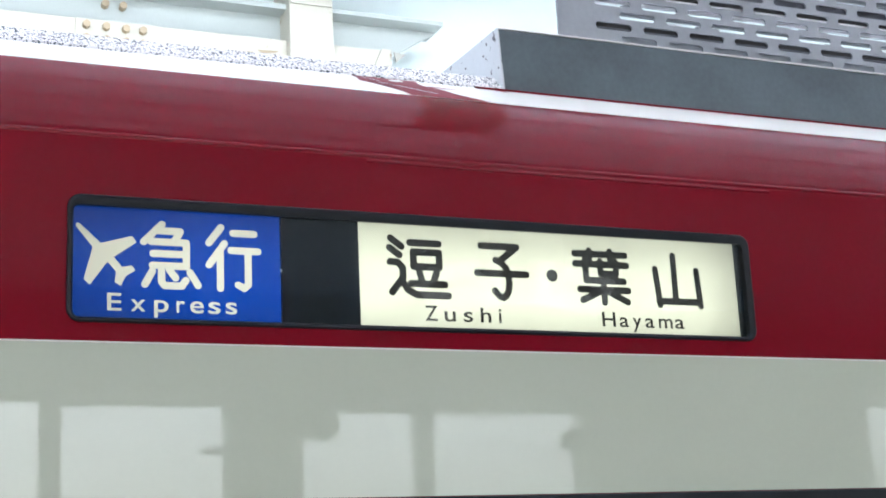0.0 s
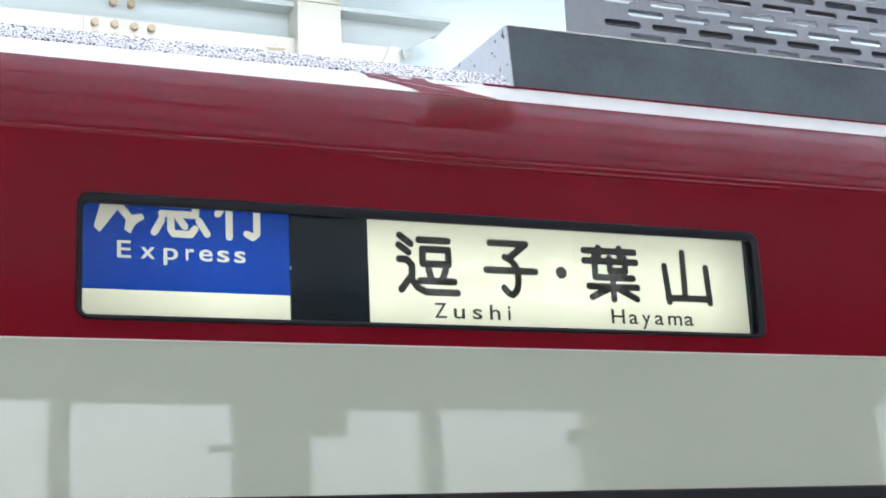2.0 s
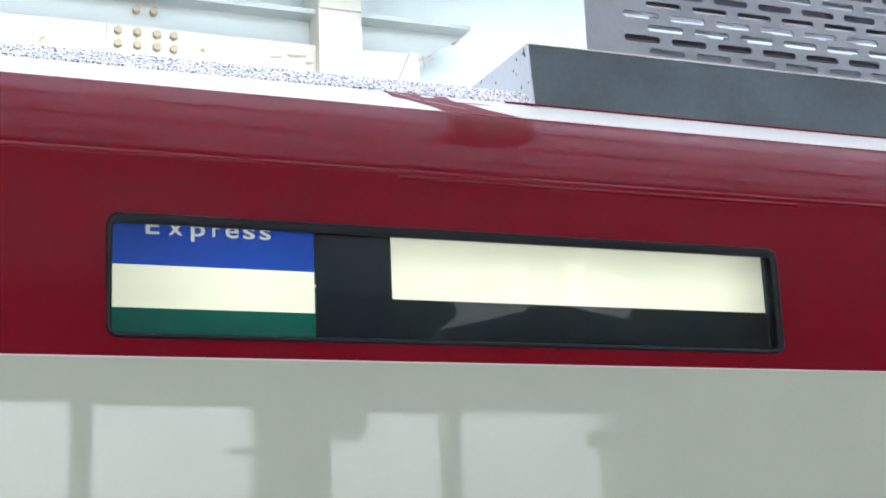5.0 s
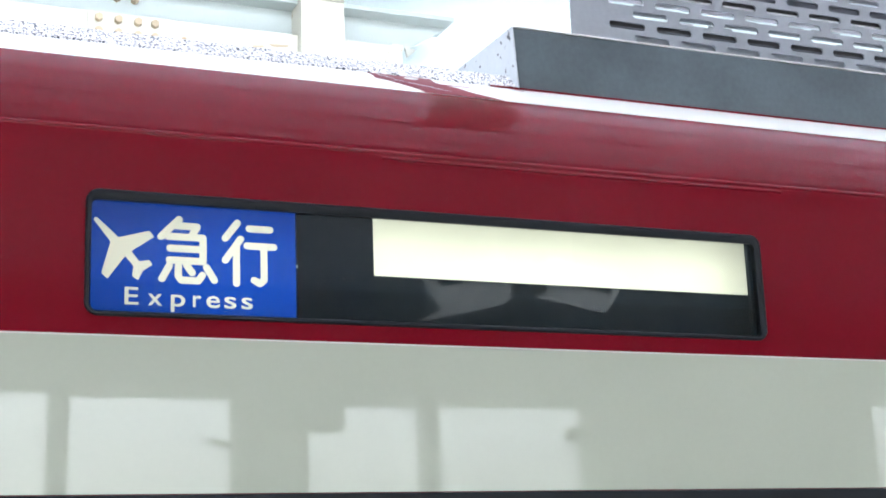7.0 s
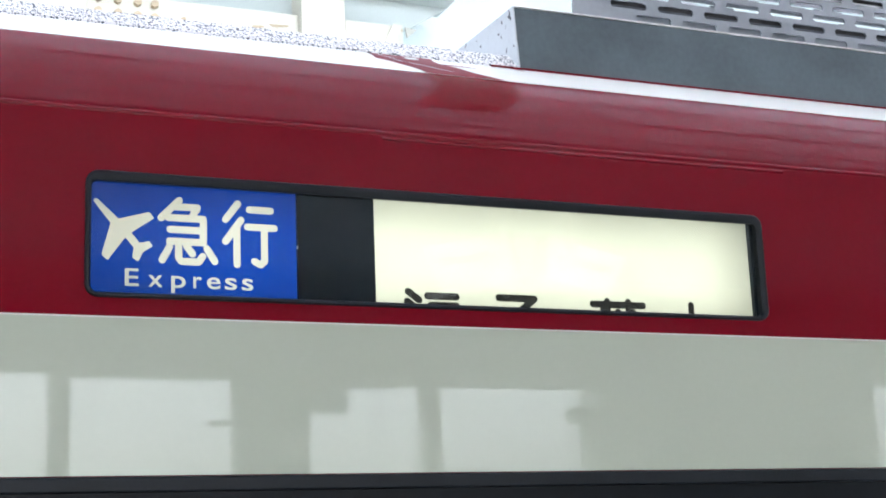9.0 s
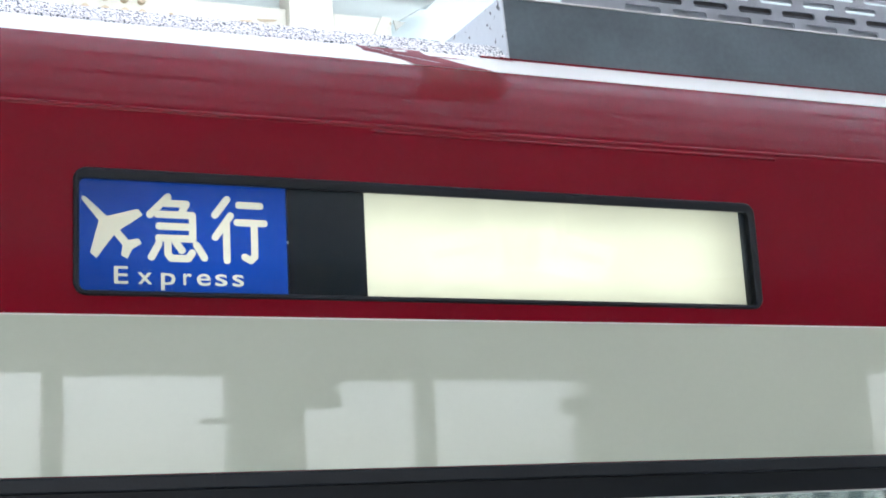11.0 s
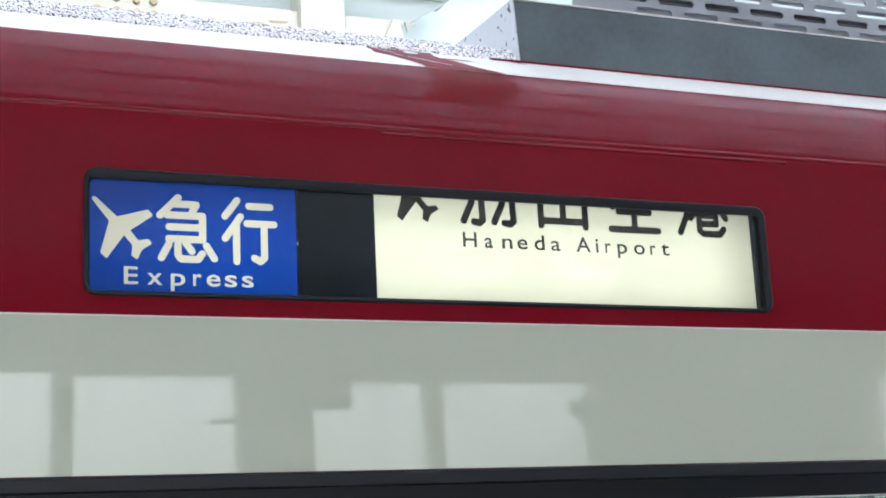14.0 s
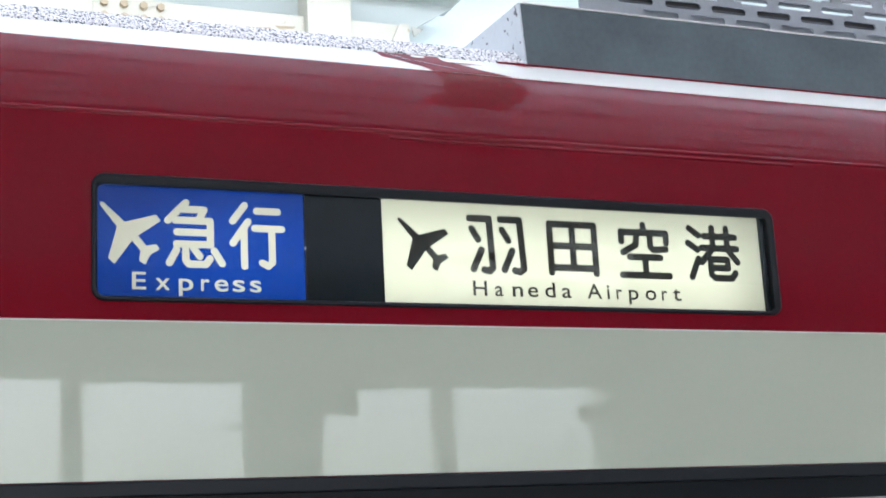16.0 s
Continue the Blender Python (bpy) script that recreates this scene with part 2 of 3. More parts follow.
def on_strip(x, f, out=0.0004):
    """A place on the gutter strip: x along it, f from 0 at its lower edge to 1 at its upper edge."""
    k = min(max(f, 0.0), 0.9999) * (len(GUTTER_LINE) - 1)
    (ya, za), (yb, zb) = GUTTER_LINE[int(k)], GUTTER_LINE[int(k) + 1]
    k -= int(k)
    return Vector((x, ya + (yb - ya) * k - out, za + (zb - za) * k + out))


def painted_reflection(left, right, out=0.0004, f0=0.0, f1=1.0, rows=24, cols=10, ragged=0.004):
    """A reflection painted on the strip between two wavy borders, given as points (f, x)."""
    bm = bmesh.new()
    last = None
    for i in range(rows + 1):
        f = f0 + (f1 - f0) * i / rows
        a, b = (np.interp(f, [p[0] for p in line], [p[1] for p in line]) for line in (left, right))
        a, b = a + ragged * math.sin(9 * f), b + ragged * math.sin(13 * f + 1)
        row = [bm.verts.new(on_strip(a + (b - a) * k / cols, f, out)) for k in range(cols + 1)]
        if last:
            for k in range(cols):
                bm.faces.new((last[k], last[k + 1], row[k + 1], row[k]))
        last = row
    return bm


# the roof cover's reflection painted red across the strip, with a white spot and streaks
smooth(part("red_reflection_patch", painted_reflection(((0, 0.590), (0.53, 0.538), (0.63, 0.511), (1, 0.498)), ((0, 0.738), (0.44, 0.668), (0.65, 0.634), (1, 0.618))), RED_DULL, gutter, "slanting red patch painted as the cover's reflection"), 60)
bm = bmesh.new()
bm.faces.new([bm.verts.new(on_strip(0.581 + 0.014 * math.cos(k * math.pi / 10), 0.83 + (0.09 if k < 10 else 0.07) * math.sin(k * math.pi / 10), 0.0009)) for k in range(20)])
part("white_glare_spot", bm, GUTTER, gutter, "small white spot painted in the red reflection")
part("white_reflection_streak", painted_reflection(((0.2, 0.640), (0.62, 0.540)), ((0.2, 0.646), (0.62, 0.548)), 0.0009, 0.2, 0.62, 12, 2, 0.0), END_PLATE, gutter, "thin pale streak painted in the red reflection")
part("pale_reflection_streak", painted_reflection(((0.70, 0.545), (0.9, 0.515)), ((0.70, 0.550), (0.9, 0.522)), 0.0009, 0.70, 0.9, 8, 2, 0.0), END_PLATE, gutter)
part("red_reflection_streak", painted_reflection(((0.78, 0.800), (0.999, 0.756)), ((0.78, 0.803), (0.999, 0.785)), 0.0006, 0.78, 0.999, 8, 3, 0.0), RED_DULL, gutter, "thin red streak painted as reflection at the cover's foot")
part("red_reflection_streak", painted_reflection(((0.60, 0.640), (0.66, 0.636)), ((0.60, 0.705), (0.66, 0.68)), 0.0006, 0.60, 0.66, 3, 3, 0.0), RED_DULL, gutter)
# thin red line put in for the cover's reflection along the strip's top
part("red_reflection_line", box(0.74, X1, TOP_Y - 0.004, TOP_Y - 0.0005, TOP_Z - 0.002, TOP_Z + 0.0015), RED, gutter)


def bead(x0, x1, z, w, h):
    """A low rounded ridge along the side: on the shoulder's curve, w high and h proud of it."""
    line = []
    for i in range(9):
        zz = z + w * (i / 8 - 0.5)
        skin = R - math.sqrt(R * R - max(0.0, zz - ZA) ** 2)
        line.append((skin + 0.0002 - h * math.sin(math.pi * i / 8), zz))
    return loft(line, x0, x1)


smooth(part("weld_bead", bead(X0, X1, 0.2905, 0.009, 0.0016), RED, car), 60)
smooth(part("edge_fold", bead(0.475, 1.26, 0.2805, 0.008, 0.0022), RED, car), 60)
part("edge_line", box(X0, X1, -0.0012, 0.003, -0.0300, -0.0277), EDGE, car, "thin pale line under the red paint")
band = part("ivory_side_panel", box(X0, X1, 0.0, 0.003, -0.2600, -0.0300), IVORY, car, "glossy ivory side panel")

# roof: the coated sheet starts at a small step on the shoulder and rises to the crown
ROOF_LINE = [(TOP_Y + 0.003, TOP_Z - 0.004), (TOP_Y + 0.005, TOP_Z + 0.006), (TOP_Y + 0.034, TOP_Z + 0.037)]
ROOF_LINE += [(TOP_Y + 0.034 + 0.206 * i / 4, TOP_Z + 0.037 + 0.077 * i / 4) for i in range(1, 5)]
ROOF_LINE += [(TOP_Y + 0.24 + (1.4 - TOP_Y - 0.24) * i / 10, TOP_Z + 0.114 + 0.20 * math.sin(math.pi / 2 * i / 10)) for i in range(1, 11)]
ROOF_LINE += [(2.8 - y, z) for y, z in reversed(ROOF_LINE)]
smooth(part("roof", plate(ROOF_LINE, X0, X1, 0.003, (0, 1)), ROOF, car, "pale roof coating with dark speckles"), 30)
far = [(2.8 - y, z) for y, z in SHOULDER + GUTTER_LINE[1:]]
smooth(part("far_shoulder", plate(far, X0, X1, 0.003, (1, 0.6)), RED, car), 40)
part("far_side", box(X0, X1, 2.797, 2.8, -2.2, -1.1), IVORY, car)
part("far_upper_side", box(X0, X1, 2.797, 2.8, -0.10, ZA), RED, car)
part("far_window_glass", box(X0, X1, 2.796, 2.799, -1.1, -0.10), CAR_GLASS, car)
part("floor_pan", box(X0, X1, 0.0, 2.8, -2.26, -2.2), DARK, car)
for x in (X0, X1):
    part("end_wall", box(x - 0.02, x + 0.02, 0.004, 2.796, -2.2, 0.5), RED, car)

# side window under the ivory panel
WT = -0.262
part("window_seal", box(X0, X1, -0.010, 0.01, WT - 0.0225, WT, 0.003), RUBBER, car, "black rubber seal")
part("window_frame", box(X0, X1, -0.002, 0.01, WT - 0.058, WT - 0.0225), FRAME, car, "black window frame")
part("window_glass", box(X0, X1, 0.006, 0.010, WT - 0.85, WT - 0.0605), CAR_GLASS, car, "tinted side window glass")
part("glazing_bead", box(X0, X1, 0.002, 0.008, WT - 0.0605, WT - 0.058), STEEL, car, "thin bright glazing bead")
part("lower_side_panel", box(X0, X1, 0.0, 0.003, -2.2, WT - 0.85), RED, car, "red lower side panel")

# roof cover beside the air conditioner
CY, CZ0, CZ1, CX = TOP_Y, 0.490, 0.5995, 0.803


def sheared_cover(line, x0, x1):
    bm = plate(line, x0, x1, 0.003, (-1, 0.8))
    for v in bm.verts:
        if v.co.x < x0 + 0.1 and v.co.z > CZ1 - 0.01:
            v.co.x -= 0.008
    return bm


cover = part("roof_cover", sheared_cover([(CY, CZ0 - 0.03), (CY, CZ1 - 0.003), (CY + 0.003, CZ1), (CY + 0.34, CZ1 + 0.01)], CX, X1 - 1), GREY, car, "dark grey roof cover")
bm = bmesh.new()
ends = [[bm.verts.new((x + dx, y, z)) for x, y, z in ((CX - 0.002, CY - 0.001, CZ0 - 0.03), (CX - 0.010, CY - 0.001, CZ1), (CX - 0.010, CY + 0.34, CZ1 + 0.008), (CX - 0.002, CY + 0.34, CZ0 - 0.03))] for dx in (-0.003, 0.0)]
for f in (ends[0], ends[1], *([ends[0][i], ends[0][(i + 1) % 4], ends[1][(i + 1) % 4], ends[1][i]] for i in range(4))):
    bm.faces.new(f)
part("end_plate", bm, END_PLATE, cover, "pale end plate with dark flecks")
# light strip painted in for the highlight along the cover's top edge
part("edge_highlight", box(CX - 0.008, X1 - 1, CY - 0.0015, CY + 0.004, CZ1 - 0.001, CZ1 + 0.002, 0.0008), STRIPE, cover, "light strip standing in for the edge's highlight")

# air conditioner with its slotted screen
AX, AY = 1.105, 0.47
holes, pitch, drop = [], 0.1205, 0.0282
for row in range(9):
    for k in range(20):
        x = AX + (0.094 if row % 2 else 0.155) + k * pitch
        z = 0.752 + row * drop
        holes.append(round_rect(x, x + 0.092, z, z + 0.0165, 0.008, 4))
aircon = part("air_conditioner_screen", sheet_with_holes([(AX, 0.60), (AX + 2.6, 0.60), (AX + 2.6, 1.02), (AX, 1.02)], holes, AY, AY + 0.004), GRILLE, car, "grey slotted air conditioner screen")
for i in range(9):      # bars and pipes added behind the slots, dark for shaded rows, sky between them
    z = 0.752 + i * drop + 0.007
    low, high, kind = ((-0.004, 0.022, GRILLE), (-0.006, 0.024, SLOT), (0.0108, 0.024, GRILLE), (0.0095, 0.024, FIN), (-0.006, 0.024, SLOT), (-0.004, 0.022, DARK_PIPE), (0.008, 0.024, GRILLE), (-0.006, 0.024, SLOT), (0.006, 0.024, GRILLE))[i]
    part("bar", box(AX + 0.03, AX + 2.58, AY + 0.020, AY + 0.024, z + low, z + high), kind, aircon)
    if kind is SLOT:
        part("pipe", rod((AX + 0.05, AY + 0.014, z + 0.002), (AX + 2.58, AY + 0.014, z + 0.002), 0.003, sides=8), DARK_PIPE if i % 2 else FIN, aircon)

rng = random.Random(7)
for i in (2, 3, 6, 8):  # short fins added to dim parts of the light rows
    x = AX + 0.05
    while x < AX + 2.5:
        w = rng.uniform(0.02, 0.09)
        z = 0.752 + i * drop
        part("fin", box(x, x + w, AY + 0.030, AY + 0.033, z + 0.004, z + rng.uniform(0.012, 0.020)), FIN if rng.random() < 0.5 else GRILLE, aircon)
        x += w + rng.uniform(0.02, 0.10)

# running gear
part("underframe", box(X0 + 0.2, X1 - 0.2, 0.25, 2.55, -2.62, -2.26), UNDER, car)
for x in (X0 + 3.0, X1 - 3.0):
    bogie = part("bogie", box(x - 1.5, x + 1.5, 0.45, 2.35, -2.95, -2.62, 0.03), UNDER, car)
    for dx in (-1.05, 1.05):
        for y in (0.80, 1.90):
            part("wheel", rod((x + dx, y, -2.77), (x + dx, y + 0.13, -2.77), 0.43, sides=28), RAIL, bogie)

# ---- the destination sign in the car's side ----
sign = empty("destination_sign", pose(0, 0, Z0), "lit roller blind destination sign in a black frame", "sign")
GX0, GX1, GZ0, GZ1 = 0.009, 1.188, 0.008, 0.177
smooth(part("gasket", ring([(WX0, WX1, WZ0, WZ1, 0.020, 0.003), (WX0, WX1, WZ0, WZ1, 0.020, -0.003), (WX0 + 0.002, WX1 - 0.002, WZ0 + 0.002, WZ1 - 0.002, 0.019, -0.005), (WX0 + 0.006, WX1 - 0.006, WZ0 + 0.004, WZ1 - 0.007, 0.016, -0.005), (GX0, GX1, GZ0, GZ1, 0.010, -0.001), (GX0, GX1, GZ0, GZ1, 0.010, 0.004), (GX0 - 0.003, GX1 + 0.001, GZ0 - 0.004, GZ1 + 0.010, 0.010, 0.0235)]), RUBBER, sign, "black rubber window gasket"), 50)
pane = part("glass_pane", box(WX0 + 0.006, WX1 - 0.006, 0.0042, 0.0072, WZ0 + 0.004, WZ1 - 0.004), GLASS, sign, "clear glass")
pane.visible_shadow = False
part("divider", box(0.3305, 0.4590, 0.0100, 0.0180, -0.02, 0.21), BLACK, sign, "black divider plate between the two blinds")
part("end_blank", box(1.1815, 1.215, 0.0120, 0.0200, -0.02, 0.21), BLACK, sign)
for x in (0.405, 0.42):
    part("rivet", box(x, x + 0.008, 0.0085, 0.0100, 0.075, 0.079, 0.0005), FRAME, sign)
part("clip", box(0.3288, 0.3308, 0.0090, 0.0110, 0.090, 0.095, 0.0005), STRIPE, sign, "small white clip")
part("housing", box(-0.03, 1.23, 0.070, 0.074, -0.085, 0.265), BLACK, sign, "black back of the sign box")

STROKES = {
    "急": "36,3 6,31;31,13 66,13 57,28;18,30 76,30 76,66 20,66;21,48 76,48;20,75 8,95;35,74 35,90 40,96 68,96 75,87;48,72 58,84;82,75 95,94",
    "行": "28,3 5,28;34,28 5,62;26,42 26,97;50,11 90,11;46,38 97,38;78,38 78,90 70,96 59,91",
    "快": "21,3 21,98;8,26 4,48;34,22 38,36;43,22 83,22 83,48;37,48 98,48;63,3 63,46 58,70 42,96;66,54 76,78 92,96",
    "特": "12,10 4,42;9,27 43,27;26,3 26,98;4,66 45,54;54,16 89,16;70,3 70,34;48,35 95,35;48,57 96,57;80,44 80,91 72,97 62,93;56,68 64,80",
    "逗": "6,4 23,17;4,20 19,31;4,43 16,43 24,52 24,68 6,92;24,76 32,88 46,95 97,95;37,10 84,10;42,25 84,25 84,49 42,49 42,25;51,58 55,74;79,58 73,74;37,77 92,77",
    "子": "13,5 81,5 47,32;40,30 51,35 59,44 63,56 64,72 62,84 57,93 51,97 44,94 36,85;4,54 97,54",
    "葉": "4,9 95,9;30,3 30,19;68,3 68,19;4,28 97,28;22,20 22,58 90,58;49,22 49,45 77,45;77,22 77,45;10,75 97,75;53,59 53,98;44,79 14,95;63,79 95,96",
    "山": "45,3 45,88;6,30 12,97;10,90 95,90;92,30 96,97",
    "羽": "5,6 38,6 41,90 35,96 26,94;8,24 18,42;23,60 8,93;58,6 91,6 95,90 88,96 79,94;60,24 70,42;76,60 61,93",
    "田": "6,97 6,6 94,6 94,97;6,88 94,88;6,47 94,47;50,6 50,88",
    "空": "50,3 50,15;6,34 6,17 94,17 94,34;36,24 33,40 8,54;62,24 62,42 68,48 92,46;20,62 80,62;50,62 50,94;4,95 96,95",
    "港": "8,5 25,18;4,33 21,45;22,62 7,96;36,19 96,19;52,3 52,41;80,3 80,41;30,41 98,41;50,43 28,68;80,43 98,66;45,62 78,62 78,78 46,78;45,62 45,91 52,97 84,97 92,87",
    "京": "50,3 50,17;4,18 96,18;22,35 78,35 78,57 22,57 22,35;50,58 50,93 42,97 34,94;27,69 10,92;72,69 92,93",
    "蒲": "4,12 96,12;32,3 32,22;66,3 66,22;8,30 22,39;4,52 18,61;20,72 6,97;34,34 97,34;64,25 64,97;40,97 40,49 92,49 92,92 86,97;40,65 92,65;40,80 92,80;80,22 90,30",
}


def lettering(strokes, cx, cz, w, h, pen):
    """Round-ended pen strokes in a box of w by h round (cx, cz)."""
    bm = bmesh.new()
    depth = 0.0
    for stroke in strokes.split(";"):
        pts = []
        for p in stroke.split():
            u, v = (float(a) for a in p.split(","))
            pts.append(Vector((cx + (u / 100 - 0.5) * (w - pen) * 1.04, 0, cz - (v / 100 - 0.5) * (h - pen) * 1.04)))
        for a, b in zip(pts, pts[1:]):
            along = (b - a).normalized() * pen / 2
            across = Vector((-along.z, 0, along.x))
            depth -= 0.000004
            off = Vector((0, depth, 0))
            bm.faces.new([bm.verts.new(p + off) for p in (a + across, a - across, b - across, b + across)])
        for p in pts:
            depth -= 0.000004
            bm.faces.new([bm.verts.new(p + Vector((pen / 2 * math.cos(k * math.pi / 7), depth, pen / 2 * math.sin(k * math.pi / 7)))) for k in range(14)])
    return bm


def shape(polys, cx, cz, w, h):
    """Flat outlines, such as the aeroplane sign, in a box of w by h."""
    bm = bmesh.new()
    for i, poly in enumerate(polys.split(";")):
        pts = [[float(a) for a in p.split(",")] for p in poly.split()]
        bm.faces.new([bm.verts.new((cx + (u / 100 - 0.5) * w, -0.000005 * i, cz - (v / 100 - 0.5) * h)) for u, v in pts])
    return bm


PLANE = "0,5 2,1 6,1 48,38 42,52 30,42;28,40 50,32 60,52 24,100 14,91;34,34 92,18 100,28 44,66;44,52 56,46 80,74 70,82;66,80 70,71 92,66 98,74 82,84 74,100 64,94"
ARROW = "0,50 36,0 36,30 64,30 64,0 100,50 64,100 64,70 36,70 36,100"


def words(text, x0, x1, base, cap, bold=0.010, spans=""):
    """Latin lettering from x0 to x1 on the line base, with capitals cap high; spans: each letter's ends, in millimetres from x0."""
    c = bpy.data.curves.new("words", "FONT")
    c.body, c.offset = text, bold
    ob = bpy.data.objects.new("words", c)
    scene.collection.objects.link(ob)
    sizes = []
    for gap in (1.0, 1.5):
        c.space_character = gap
        bpy.context.view_layer.update()
        sizes.append(ob.dimensions.x)
    k = cap / 0.73
    c.space_character = max(0.85, 1.0 + 0.5 * ((x1 - x0) / (k * 1.15) - sizes[0]) / (sizes[1] - sizes[0]))
    bpy.context.view_layer.update()
    me = bpy.data.meshes.new_from_object(ob.evaluated_get(bpy.context.evaluated_depsgraph_get()))
    bm = bmesh.new()
    bm.from_mesh(me)
    xs = [v.co.x for v in bm.verts]
    kx = (x1 - x0) / (max(xs) - min(xs))
    low = min(xs)
    for v in bm.verts:
        v.co = Vector((x0 + (v.co.x - low) * kx, 0, base + v.co.y * k))
    bpy.data.objects.remove(ob)
    bpy.data.curves.remove(c)
    bpy.data.meshes.remove(me)
    made = letters(bm)
    for (_, one), span in zip(made, spans.split()):
        a, b = (x0 + float(v) / 1000 for v in span.split(":"))
        lo, hi = min(v.co.x for v in one.verts), max(v.co.x for v in one.verts)
        for v in one.verts:
            v.co.x = a + (v.co.x - lo) * (b - a) / (hi - lo)
    return made


def letters(bm):
    """Takes a line of lettering apart into its letters: what lies over one another is one letter."""
    groups, left = [], set(bm.verts)
    while left:
        todo, island = [left.pop()], []
        while todo:
            v = todo.pop()
            island.append(v)
            for e in v.link_edges:
                o = e.other_vert(v)
                if o in left:
                    left.discard(o)
                    todo.append(o)
        lo, hi = min(v.co.x for v in island), max(v.co.x for v in island)
        hit = [g for g in groups if lo < g[1] and hi > g[0]]
        for g in hit:
            groups.remove(g)
            lo, hi, island = min(lo, g[0]), max(hi, g[1]), island + g[2]
        groups.append((lo, hi, island))
    made = []
    for lo, hi, island in sorted(groups, key=lambda g: g[0]):
        one, keep = bmesh.new(), {}
        for v in island:
            keep[v] = one.verts.new(v.co)
        for f in {f for v in island for f in v.link_faces}:
            one.faces.new([keep[v] for v in f.verts])
        made.append(("letter", one))
    bm.free()
    return made


FY = 0.022              # depth of the blinds behind the car's side
PIECES = []             # (object, height of its middle at the blind's rest, half its height, which blind)


def section(x0, x1, z0, z1, material, which, marks=(), ink=None, name="blind_section", label=""):
    """A stretch of a blind, with the lettering on it; its own origin lies at its middle."""
    mid = (z0 + z1) / 2
    bm = bmesh.new()
    bm.faces.new([bm.verts.new((x, 0, z - mid)) for x, z in ((x0, z0), (x1, z0), (x1, z1), (x0, z1))])
    ob = part(name, bm, material, sign, label)
    for mark_name, bm in marks:
        bmesh.ops.translate(bm, verts=bm.verts, vec=(0, -0.0006, -mid))
        part(mark_name, bm, ink, ob)
    PIECES.append((ob, mid, (z1 - z0) / 2, which))


def kanji(char, cx, cz, w, h, pen=0.0122):
    return ("character", lettering(STROKES[char], cx, cz, w, h, pen))


# the service blind: blue express panel, white band, green limited express panel
LX0, LX1, RISE = 0.006, 0.334, 0.319
section(LX0, LX1, 0.170, 0.215, FILM_BLUE, "service")
section(LX0, LX1, 0.0545, 0.170, FILM_BLUE, "service", [kanji("急", 0.1585, 0.1112, 0.1010, 0.1100, 0.0112), kanji("行", 0.2560, 0.1114, 0.0930, 0.1100, 0.0112), ("aeroplane_symbol", shape(PLANE, 0.0612, 0.1083, 0.0915, 0.0951))], INK_WHITE, label="blue film with white express lettering and aeroplane")
section(LX0, LX1, -0.0260, 0.0545, FILM_BLUE, "service", [*words("Express", 0.0632, 0.2612, 0.0233, 0.0278, spans="0:21 35:57 70:92 104:117 125:146 153:172 180:198")], INK_WHITE, label="blue film with white lettering")
section(LX0, LX1, -0.0930, -0.0260, FILM_WHITE, "service")
G = -RISE
section(LX0, LX1, G + 0.168, -0.0930, FILM_GREEN, "service")
section(LX0, LX1, G + 0.0525, G + 0.168, FILM_GREEN, "service", [kanji("快", 0.0690, G + 0.1070, 0.112, 0.1095), kanji("特", 0.2500, G + 0.1050, 0.1109, 0.1092)], INK_WHITE, label="green film with white limited express lettering")
section(LX0, LX1, G - 0.03, G + 0.0525, FILM_GREEN, "service", [*words("Limited Exp.", 0.0346, 0.286, G + 0.0215, 0.0259)], INK_WHITE, label="green film with white lettering")

# the destination blind, upwards from its loose lower end
DX0, DX1 = 0.4585, 1.1825


def blanks(z0, z1):
    n = max(1, math.ceil((z1 - z0) / 0.11))
    for i in range(n):
        section(DX0, DX1, z0 + (z1 - z0) * i / n, z0 + (z1 - z0) * (i + 1) / n, FILM_WHITE, "destination")


section(DX0, DX1, -0.0897, 0.0535, FILM_WHITE, "destination", [*words("Zushi", 0.5755, 0.7143, 0.0232, 0.0263, spans="-1:21 33:53 67:84 98:117 131:136"), *words("Hayama", 0.9024, 1.0688, 0.0233, 0.0262, spans="0:26 34:52 60:77 85:103 112:140 145:164")], INK, label="white film with black lettering")
section(DX0, DX1, 0.0535, 0.168, FILM_WHITE, "destination", [kanji("逗", 0.5665, 0.1113, 0.1163, 0.1105), kanji("子", 0.7161, 0.1109, 0.1055, 0.1040), ("dot", lettering("50,50", 0.811, 0.1081, 0.02, 0.02, 0.0215)), kanji("葉", 0.907, 0.1106, 0.1163, 0.1035), kanji("山", 1.0585, 0.1093, 0.1071, 0.1032)], INK, label="white film with large black characters")
U1, U2 = 0.641, 0.9593
blanks(0.168, U1 + 0.005)
section(DX0, DX1, U1 + 0.005, U1 + 0.0535, FILM_WHITE, "destination", [*words("Haneda Airport", 0.4854, 0.7846, U1 + 0.0242, 0.0249, spans="-1:20 28:44 54:70 79:96 104:119 125:138 159:184 193:197 204:216 220:237 245:265 272:282 285:300"), *words("Keikyū Kamata", 0.8431, 1.1390, U1 + 0.0248, 0.0252, spans="1:22 28:45 52:56 64:83 87:103 112:130 154:177 181:199 206:230 236:255 261:274 278:296")], INK, label="white film with black lettering")
